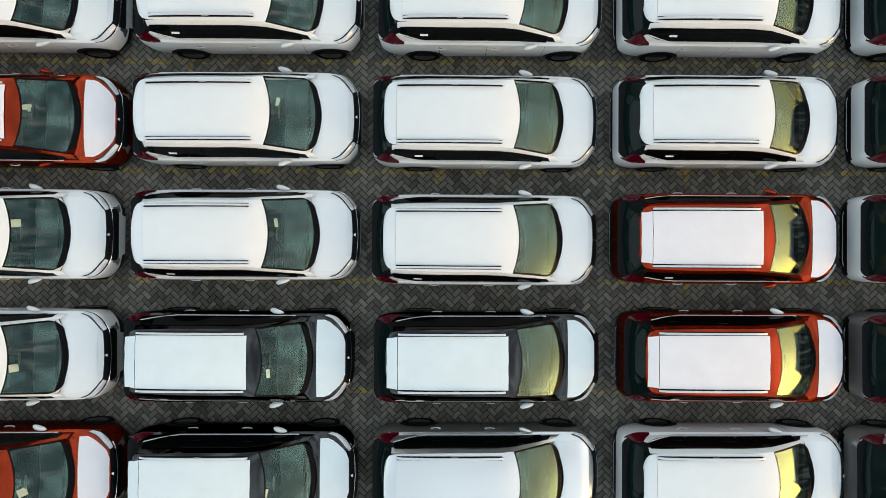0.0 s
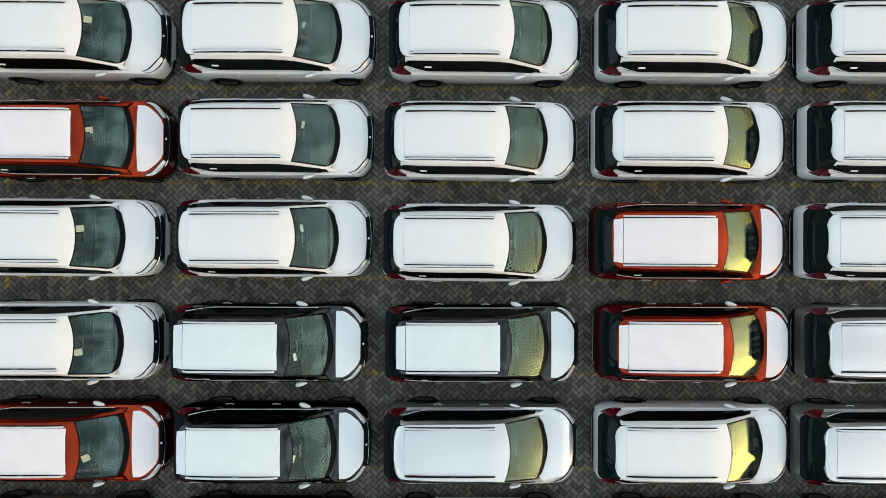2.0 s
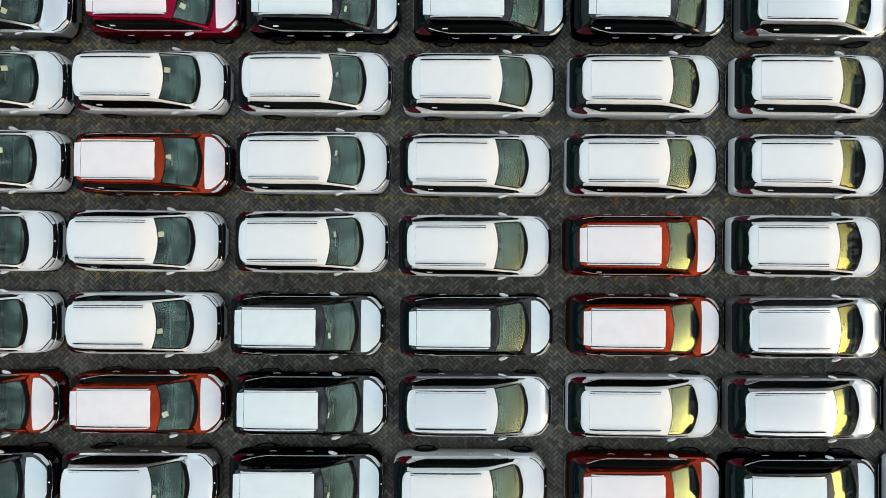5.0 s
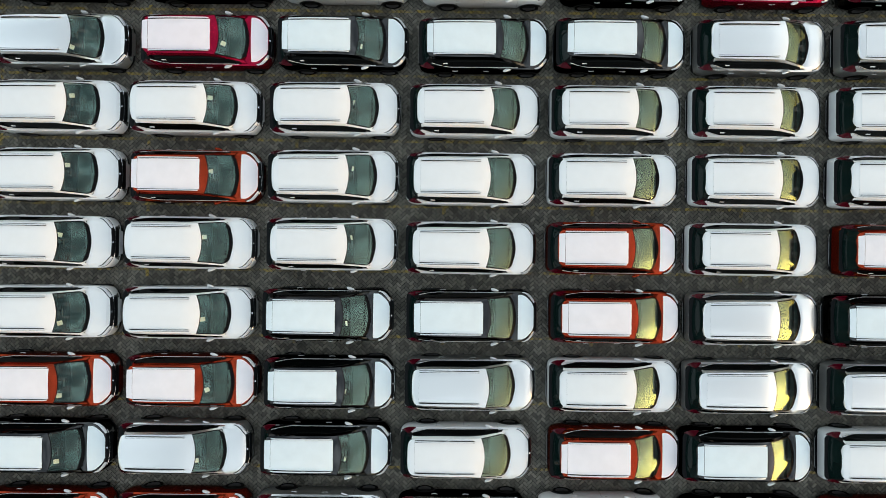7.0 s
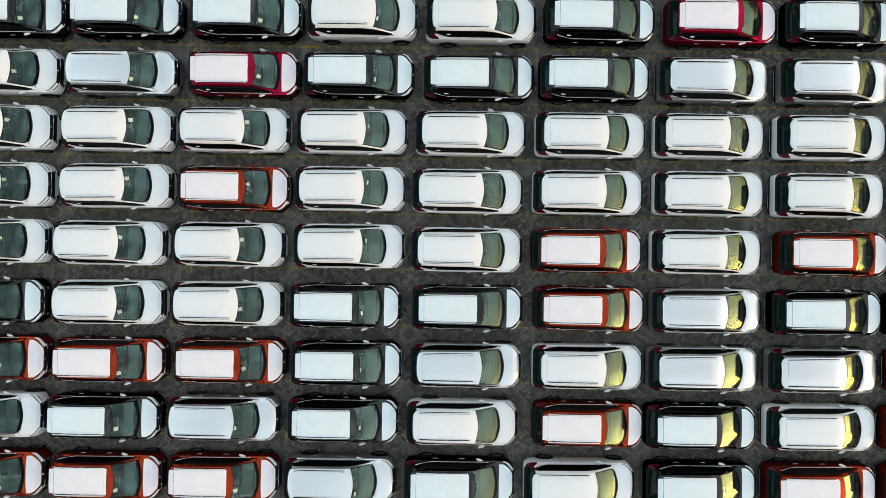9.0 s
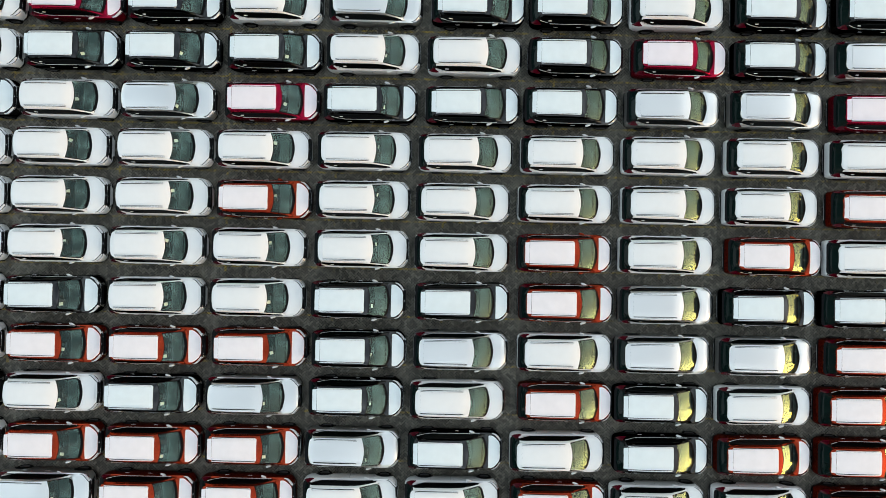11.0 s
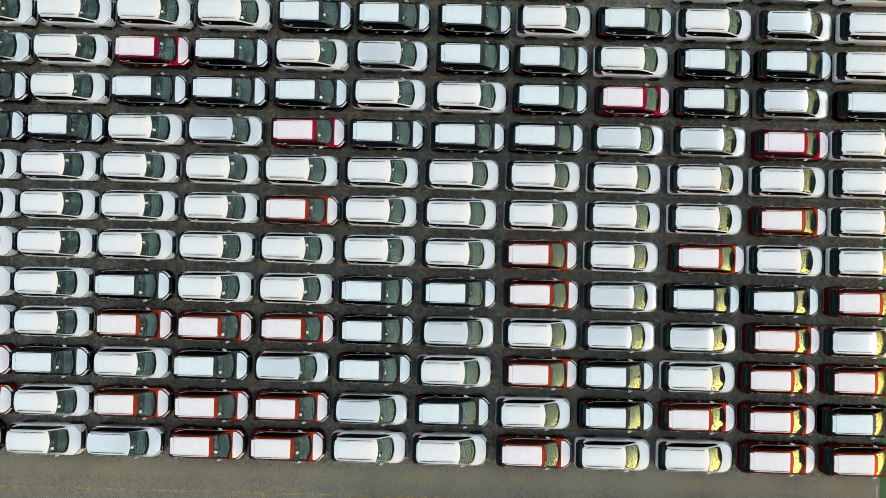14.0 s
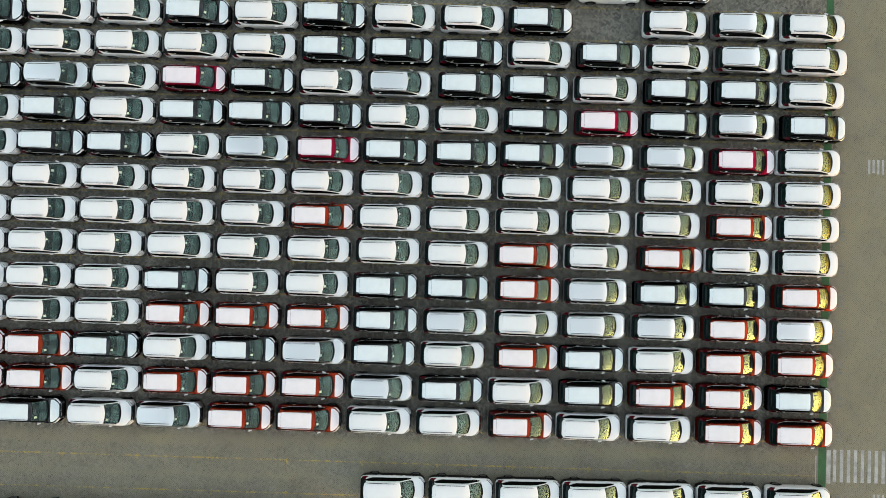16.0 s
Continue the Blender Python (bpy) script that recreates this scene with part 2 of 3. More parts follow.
def build_car(code, label):
    paint = PAINT[code]
    film = code in "KORP"
    low = PLASTIC if code == "B" else paint
    car = new("car")
    tagged(car, label, "car", "cars parked in rows")
    # shell below the windows
    bm = bmesh.new()
    whole = both([ring(x) for x in STATIONS])
    n = len(whole[0])
    vs = [[bm.verts.new(p) for p in row] for row in whole]
    for i in range(len(vs) - 1):
        mid = 0.5 * (STATIONS[i] + STATIONS[i + 1])
        for j in range(n - 1):
            k = min(j, n - 2 - j)
            if HOOD_AT[0] < mid < HOOD_AT[1] and k >= 6:
                continue
            f = bm.faces.new((vs[i][j], vs[i][j + 1], vs[i + 1][j + 1], vs[i + 1][j]))
            f.material_index = 1 if k == 0 or (mid < -2.215 and k == 1) or (1.40 > mid > -2.233 and k >= 6) or (-1.95 > mid > -2.233 and k == 5) else 2 if k in (1, 2) and code == "B" else 0
    bm.faces.new(vs[0])
    back = vs[-1]
    for j in range(n // 2):
        q = [back[j], back[j + 1], back[n - 2 - j], back[n - 1 - j]]
        f = bm.faces.new(q if j < n // 2 - 1 else q[:2] + q[3:])
        f.material_index = 1 if j < 2 else 0
    # black lining round the wheels
    for side in (1, -1):
        for xw in (1.41, -1.365):
            rows = []
            for r in (0.02, 0.2, 0.33, 0.40):
                line = []
                for a in range(-7, 8):
                    x, z = xw + r * math.sin(radians(15 * a)), max(0.21, 0.33 + r * math.cos(radians(15 * a)))
                    line.append((x, side * (curve(z, [(p[2], p[1]) for p in ring(x)[:5]]) + 0.006), z))
                rows.append(line)
            sheet(bm, rows, 0.0, lambda i, j: 1)
    # shut lines of the doors
    for side in (1, -1):
        for x0 in (0.97, -0.14, -1.06):
            line = []
            for z in (0.36, 0.58, 0.82, 0.94):
                x = x0 + (0.10 if x0 == -1.06 and z < 0.5 else 0.0)
                y = curve(z, [(p[2], p[1]) for p in ring(x)[:5]]) + 0.002
                line.append([(x - 0.004, side * y, z), (x + 0.004, side * y, z)])
            sheet(bm, line, 0.0, lambda i, j: 1)
    shell = part("body", bm, [paint, PLASTIC, low], car)
    # bonnet
    bm = bmesh.new()
    lines = []
    for q in (1, 0.93, 0.8, 0.6, 0.4, 0.2, 0):
        line = []
        for k in range(10):
            x = lerp(rear_of_bonnet(0.70 * q), HOOD_AT[1], k / 9)
            y = q * 0.80 * curve(x, HALF)
            line.append((x, y, curve(y, [(p[1], p[2]) for p in ring(x)[5:]]) + 0.004 - 0.008 * (k == 0)))
        lines.append(line)
    sheet(bm, both([[line[k] for line in lines] for k in range(10)]), 0.012)
    bonnet = part("bonnet", bm, paint, car)
    # upper frame: pillars and window surrounds
    bm = bmesh.new()
    top = [pillar(s) for s in (1.0, 0.8, 0.6, 0.4, 0.2, 0.0)] + [(0.0, 0.60, 1.575), (-0.6, 0.605, 1.585), (-1.2, 0.60, 1.58), (-1.6, 0.585, 1.56)] + [tail_edge(s) for s in (0, 0.33, 0.66, 1.0)]
    for side in (1, -1):
        rows = []
        for x, y, z in top:
            xb = min(1.40, x + (0.12 if x > 0.4 else 0.0))
            hb, b = 0.925 * curve(xb, HALF), curve(xb, BELT) - 0.01
            rows.append([(lerp(xb, x, q), side * lerp(hb, y, q) + side * 0.03 * math.sin(math.pi * q), lerp(b, max(z, b + 0.02), q)) for q in (0, 0.25, 0.5, 0.75, 1)])
        sheet(bm, rows, mat=lambda i, j: 1 if i > 10 or (i == 10 and j > 1) or (i == 9 and j == 2) or (1 <= i <= 8 and j in (1, 2)) else 0)
    part("cabin_frame", bm, [paint, PLASTIC], car)
    # roof
    bm = bmesh.new()
    rows = []
    for x in (0.40, 0.2, -0.1, -0.6, -1.1, -1.45, -1.742):
        w = curve(x, [(0.40, 0.632), (0.2, 0.615), (0, 0.608), (-0.6, 0.607), (-1.2, 0.602), (-1.7, 0.58)])
        z = curve(x, [(0.40, 1.557), (0, 1.577), (-0.6, 1.587), (-1.2, 1.582), (-1.7, 1.552)])
        nose = 0.12 if x == 0.40 else 0.0
        rows.append([(x + nose * (1 - q * q), q * w, z + (-0.0166 * (1 - q * q) if nose else 0.055 * (1 - q ** 4))) for q in (1, 0.93, 0.8, 0.55, 0.25, 0)])
    sheet(bm, both(rows), 0.01)
    roof = part("roof", bm, paint, car)
    # tail spoiler behind a thin joint
    bm = bmesh.new()
    rows = []
    for x, dz, w, b in ((-1.745, 0.0, 0.578, 0.05), (-1.80, -0.006, 0.572, 0.05), (-1.87, -0.018, 0.545, 0.055), (-1.92, -0.030, 0.49, 0.06), (-1.95, -0.040, 0.42, 0.062), (-1.97, -0.052, 0.33, 0.062)):
        rows.append([(x, q * w, 1.552 + dz + b * (1 - q ** 4)) for q in (1, 0.93, 0.8, 0.5, 0.25, 0)])
    sheet(bm, both(rows), 0.02)
    part("spoiler", bm, paint, car)
    # rear window
    bm = bmesh.new()
    sheet(bm, [[(-1.90 - 0.25 * s + 0.06 * t * t, t * lerp(0.57, 0.70, s), 1.49 - 0.45 * s - 0.02 * t * t) for t in (-1, -0.5, 0, 0.5, 1)] for s in (0, 0.33, 0.66, 1)], 0.005)
    part("rear_window", bm, REAR_TINT, car)
    # windscreen with its black border: rounded lower corners, a broad band above the cowl
    bm = bmesh.new()
    ts = [math.sin(0.5 * math.pi * (-1 + k / 15)) for k in range(31)]

    def lowest(t):
        """Where the glass ends towards the cowl; it rises at the rounded corners."""
        u = max(0.0, (abs(t) - 0.70) / 0.30)
        return 1.0 - 0.24 * (1 - math.sqrt(max(0.0, 1 - u * u)))

    def clear_to(t):
        return min(0.895 - 0.02 * t * t, lowest(t) - 0.045)
    steps = [0.0, 0.03] + [0.03 + 0.97 * k / 12 for k in range(1, 13)]
    rows = [[pane(v * clear_to(t), t) for t in ts] for v in steps]
    rows += [[pane(lerp(clear_to(t), lowest(t), v), t) for t in ts] for v in (0.5, 1.0)]
    sheet(bm, rows, 0.0, lambda i, j: 1 if i == 0 or i >= len(steps) - 1 or abs(0.5 * (ts[j] + ts[j + 1])) > 0.962 else 0)
    screen = part("windscreen", bm, [GLASS, FRIT], car)
    screen.visible_shadow = False
    # cowl between glass and bonnet, black but for the painted corners
    bm = bmesh.new()
    sheet(bm, [[tuple(Vector(pane(lowest(t), t)) + Vector((0.0, 0, 0.002))) for t in ts], [(rear_of_bonnet(t * 0.715) - 0.004, t * 0.715, 1.102 - 0.035 * t * t) for t in ts]], 0.02,
          lambda i, j: 1 if abs(0.5 * (ts[j] + ts[j + 1])) > 0.66 else 0)
    part("cowl", bm, [PLASTIC, paint], car)
    for y0 in (-0.42, 0.18):
        bm = bmesh.new()
        a, b = Vector(pane(0.97, y0 / 0.7)), Vector(pane(0.90, (y0 + 0.5) / 0.7))
        up = Vector((0.008, 0, 0.014))
        sheet(bm, [[a + up, b + up], [a + up + Vector((0.018, 0, -0.004)), b + up + Vector((0.012, 0, -0.004))]], 0.006)
        part("wiper", bm, PLASTIC, screen)
    # side windows
    for side in (1, -1):
        for x0, x1 in ((0.98, -0.140), (-0.144, -1.08), (-1.084, -1.80)):
            bm = bmesh.new()
            rows = []
            for k in range(5):
                x = lerp(x0, x1, k / 4)
                hb, b = 0.925 * curve(x, HALF), curve(x, BELT)
                tx = [p for p in top]
                yt, zt = curve(x, [(p[0], p[1]) for p in tx]), curve(x, [(p[0], p[2]) for p in tx])
                q0, q1 = 0.14, 0.80
                if x < -1.5:
                    q0 = lerp(0.10, 0.42, (-1.5 - x) / 0.28)
                rows.append([(x, side * (lerp(hb, yt, q) + 0.03 * math.sin(math.pi * q) + 0.006), lerp(b, max(zt, b + 0.03), q) + 0.004) for q in (q0, lerp(q0, q1, 0.5), q1)])
            sheet(bm, rows)
            window = part("side_window", bm, TINT, car)
            if side < 0 and x1 == -1.80:
                bm = bmesh.new()
                line = []
                for x in (-1.27, -1.345, -1.42):
                    hb, b, yt, zt = 0.925 * curve(x, HALF), curve(x, BELT), curve(x, [(p[0], p[1]) for p in top]), curve(x, [(p[0], p[2]) for p in top])
                    line.append([(x, -(lerp(hb, yt, q) + 0.03 * math.sin(math.pi * q) + 0.009), lerp(b, zt, q) + 0.004) for q in (0.40, 0.50)])
                sheet(bm, line, 0.002, back=(0, 1, 0))
                part("sticker", bm, WHITE_FOIL, window, "white paper sticker")
        # bright strip along the belt
        bm = bmesh.new()
        line = []
        for x in (1.05, 0.6, 0.0, -0.6, -1.2, -1.55, -1.80):
            hb, b = 0.925 * curve(x, HALF), curve(x, BELT)
            rise = 0.0 if x > -1.3 else (-1.3 - x) * 0.42
            line.append((x, side * (hb + 0.012 - 0.3 * rise), b + 0.02 + rise))
        sheet(bm, [[(x, y, z), (x, y - side * 0.016, z + 0.016)] for x, y, z in line], 0.004)
        part("window_strip", bm, STRIP, car)
        # roof rail on three feet
        bm = bmesh.new()
        rail = [(0.225, 1.600), (0.13, 1.634), (-0.2, 1.655), (-0.7, 1.668), (-1.2, 1.66), (-1.62, 1.635), (-1.74, 1.588)]
        sheet(bm, [[(x, side * 0.508, z), (x, side * 0.508, z + 0.028), (x, side * 0.543, z + 0.028), (x, side * 0.543, z)] for x, z in rail], close=True)
        box(bm, (-0.74, side * 0.5255 - 0.016, 1.60), (-0.62, side * 0.5255 + 0.016, 1.668))
        # dark strip on the roof, painted for the shadow gap along the rail
        sheet(bm, [[(x, side * (y0 + 0.060), z - 0.010), (x, side * (y0 - 0.010), z + 0.004)] for x, y0, z in ((0.19, 0.498, 1.606), (0.0, 0.50, 1.615), (-0.6, 0.50, 1.625), (-1.2, 0.498, 1.62), (-1.73, 0.492, 1.59))], mat=lambda i, j: 1)
        part("roof_rail", bm, [RAIL, PLASTIC], roof, "silver roof rail with a dark strip painted for its shadow")
        # mirror
        bm = bmesh.new()
        bmesh.ops.create_icosphere(bm, subdivisions=2, radius=1.0)
        for v in bm.verts:
            q = v.co.copy()
            out_ = q.y * side
            v.co = Vector((0.69 + 0.135 * q.x - 0.02 * out_, side * (0.89 + 0.056 * out_ * (1 - 0.35 * q.x) - 0.022 * q.x), 1.03 + 0.06 * q.z))
        part("mirror", bm, CHROME_WHITE if film and code != "P" else paint, car)
        # head and tail lights
        bm = bmesh.new()
        across = zip(eased(BAND_OUT[:5]), eased([(1.57, 0.80), (1.70, 0.752), (1.81, 0.655), (1.905, 0.535), (1.985, 0.43)]))
        sheet(bm, [[on_nose(lerp(xo, xi, q), side * lerp(yo, yi, q), 0.014) for q in (0, 0.10, 0.45, 0.76, 1)] for (xo, yo), (xi, yi) in across], 0.012, lambda i, j: 1 if j in (1, 2) else 0)
        part("headlight", bm, [LAMP_DARK, LAMP], car)
        bm = bmesh.new()
        rows = []
        for x, q0, q1 in ((-1.72, -0.02, 0.05), (-1.80, -0.04, 0.22), (-1.88, -0.06, 0.55), (-1.95, -0.07, 0.82), (-2.03, -0.07, 0.95), (-2.10, -0.06, 0.9), (-2.18, -0.05, 0.5)):
            hb, b = 0.925 * curve(x, HALF), curve(x, BELT) - 0.01
            s = min(1.0, max(0.0, (-1.84 - x) / 0.25))
            ex, ey, ez = tail_edge(s)
            ez = max(ez, b + 0.02)
            rows.append([(x - 0.008, side * (lerp(hb, ey, q) + 0.018 + (0.02 if q < 0 else 0.03 * math.sin(math.pi * q))), lerp(b, ez, q) + (0.0 if q > 0 else 0.3 * q)) for q in (q0, 0.0, 0.5 * q1, q1)])
        sheet(bm, rows, 0.012)
        part("tail_light", bm, REDLENS, car)
        # door handles
        for x in (0.01, -1.03):
            bm = bmesh.new()
            arc = [(-0.10, 0.0), (-0.075, 0.012), (0.0, 0.018), (0.075, 0.012), (0.10, 0.0)]
            sheet(bm, [[(x + a, side * (0.872 + b), 0.842), (x + a, side * (0.880 + b), 0.856), (x + a, side * (0.870 + b), 0.872), (x + a, side * (0.860 + b), 0.860)] for a, b in arc], close=True)
            sheet(bm, [[(x + a, side * 0.877, 0.825 + 0.01 * abs(a) / 0.07), (x + a, side * 0.876, 0.88 - 0.02 * abs(a) / 0.07)] for a in (-0.07, -0.035, 0.0, 0.035, 0.07)], mat=lambda i, j: 1)
            part("door_handle", bm, [HANDLE[code], PLASTIC], shell, "bright door handle")
        # wheels
        for x in (1.41, -1.365):
            bm = bmesh.new()
            prof = [(0.0, 0.80, 1), (0.15, 0.82, 1), (0.205, 0.848, 1), (0.215, 0.856, 0), (0.28, 0.868, 0), (0.315, 0.852, 0), (0.32, 0.79, 0), (0.30, 0.68, 0), (0.0, 0.68, 0)]
            rows = [[(x + r * math.sin(a * math.pi / 10), side * (y + 0.018), 0.32 + r * math.cos(a * math.pi / 10)) for a in range(20)] for r, y, m in prof[1:-1]]
            sheet(bm, rows, mat=lambda i, j: 1 if i < 2 else 0, close=True)
            bm.verts.ensure_lookup_table()
            f = bm.faces.new(bm.verts[:20])
            f.material_index = 1
            part("wheel", bm, [TYRE, RIM], car)
    # grille and plate-less bumpers
    bm = bmesh.new()
    half_ = [[on_nose(xi, yi, 0.022), on_nose(0.5 * (xo + xi), 0.5 * (yo + yi), 0.020), on_nose(xo, yo, 0.022), (front_of(yo) + 0.014, yo, 0.79), (front_of(yo) + 0.016, yo, 0.73), (front_of(yo) + 0.014, yo, 0.66)] for (xo, yo), (xi, yi) in MOUTH]
    sheet(bm, half_ + [[(x, -y, z) for x, y, z in row] for row in reversed(half_[:-1])], 0.012, back=(-0.7, 0, -0.7))
    grille = part("grille", bm, PLASTIC, car)
    bm = bmesh.new()
    bar = [on_nose(x + 0.008, y, 0.026) for x, y in BAND_OUT[3:]]
    bar = bar + [(x, -y, z) for x, y, z in reversed(bar[:-1])]
    sheet(bm, [[(x, y, z), (x + 0.010, y, z - 0.008)] for x, y, z in bar], 0.008)
    for side in (1, -1):
        sheet(bm, [[(2.085, side * 0.46, 0.80), (2.055, side * 0.535, 0.80)], [(2.10, side * 0.45, 0.66), (2.06, side * 0.55, 0.66)], [(2.09, side * 0.47, 0.54), (2.03, side * 0.60, 0.52)]], 0.014, back=(-1, 0, 0))
    sheet(bm, [[(2.02, 0.0, 0.962), (2.035, 0.022, 0.957)], [(2.06, -0.03, 0.945), (2.062, 0.03, 0.944)]], 0.008)
    part("chrome_bar", bm, CHROME, grille, "chrome bar and badge along the grille")
    bm = bmesh.new()
    rows = []
    for y in (-0.80, -0.72, -0.60, -0.45, 0, 0.45, 0.60, 0.72, 0.80):
        round_ = 0.8 * max(0, abs(y) - 0.45) ** 1.6
        rows.append([(-2.20 + round_, y, 0.32), (-2.264 + round_, y, 0.41), (-2.264 + round_, y, 0.455), (-2.256 + round_, y, 0.472), (-2.225 + round_, y, 0.475)])
    sheet(bm, rows, 0.012, lambda i, j: 1 if j == 2 and 1 < i < 6 else 0)
    part("rear_bumper", bm, [PLASTIC, STRIP], car, "black rear bumper lip with a bright strip")
    # dashboard and seats
    bm = bmesh.new()
    sheet(bm, both([[(1.30, 0.68, 1.02), (1.34, 0.4, 1.03), (1.36, 0, 1.03)], [(1.0, 0.70, 1.04), (1.0, 0.4, 1.06), (1.0, 0, 1.06)], [(0.74, 0.70, 1.05), (0.72, 0.4, 1.09), (0.74, 0, 1.06)], [(0.66, 0.70, 0.95), (0.64, 0.4, 0.97), (0.66, 0, 0.97)]]), 0.01)
    box(bm, (0.10, 0.16, 0.98), (0.26, 0.62, 1.30), 0.05)
    box(bm, (0.10, -0.62, 0.98), (0.26, -0.16, 1.30), 0.05)
    part("dashboard", bm, DASH, car)
    # inside mirror on its stalk, below a sensor box at the top of the glass
    bm = bmesh.new()
    box(bm, (0.50, -0.06, 1.435), (0.60, 0.06, 1.475), 0.01)
    box(bm, (0.60, -0.012, 1.41), (0.655, 0.012, 1.43))
    box(bm, (0.648, -0.125, 1.385), (0.672, 0.125, 1.435), 0.008, 1)
    part("inside_mirror", bm, [DASH, RIM], car)
    if film:
        bm = bmesh.new()
        for xs in ((0.275, 0.0, -0.6, -1.2, -1.740), (-1.750, -1.85, -1.945)):
            sheet(bm, [[(x + 0.003 * math.sin(9 * y), y * curve(x, [(0.33, 0.492), (-1.70, 0.488), (-1.89, 0.455)]),
                         curve(x, [(0.40, 1.557), (0, 1.577), (-0.6, 1.587), (-1.2, 1.582), (-1.745, 1.557), (-1.87, 1.545), (-1.945, 1.528)]) + 0.070 * (1 - (0.75 * y) ** 4)) for y in (-1, -0.6, -0.2, 0.2, 0.6, 1)] for x in xs], 0.002)
        part("roof_film", bm, FILM[code], roof, "white protective film stuck on the roof")
        bm = bmesh.new()
        rows = []
        for x in (1.455, 1.6, 1.7, 1.8, 1.88, 1.94, 1.985):
            w = curve(x, [(1.45, 0.735), (1.6, 0.735), (1.7, 0.69), (1.8, 0.605), (1.88, 0.525), (1.94, 0.44), (1.985, 0.31)])
            r_ = ring(x)
            rows.append([(x, q * w, curve(abs(q) * w, [(p[1], p[2]) for p in r_[5:]]) + 0.016) for q in (-1, -0.8, -0.5, -0.2, 0.2, 0.5, 0.8, 1)])
        sheet(bm, rows, 0.002)
        part("bonnet_film", bm, FILM[code], bonnet, "white protective film stuck on the bonnet")
    return car


CHROME_WHITE = material("wrapped_mirror", (0.75, 0.77, 0.78), 0.4)
HANDLE = {code: WHITE_FOIL if code in "KORPS" else PAINT[code] for code in PAINT}
LABELS = {
    "W": "white people carrier with silver roof rails, parked on brick paving",
    "S": "silver grey metallic people carrier with silver roof rails",
    "K": "black people carrier with white film on roof and bonnet",
    "O": "burnt orange people carrier with white film on roof and bonnet",
    "P": "burnt orange people carrier with orange mirrors and white film",
    "R": "crimson red people carrier with white film on roof and bonnet",
    "B": "white people carrier with black lower body, parked on brick paving",
}

BRIEF = {
    "W": "white people carrier with silver roof rails", "S": "silver grey metallic people carrier", "K": "black people carrier, white film on top",
    "O": "burnt orange people carrier, white film on top", "P": "burnt orange people carrier with orange mirrors",
    "R": "crimson red people carrier, white film on top", "B": "white people carrier with black lower body",
}

# ---- the ground ----
EDGE = 25.78          # where the rows of slots end
LINE0, LINE_STEP, TICK0, TICK_STEP = 3.966, 2.2557, -0.06, 5.13


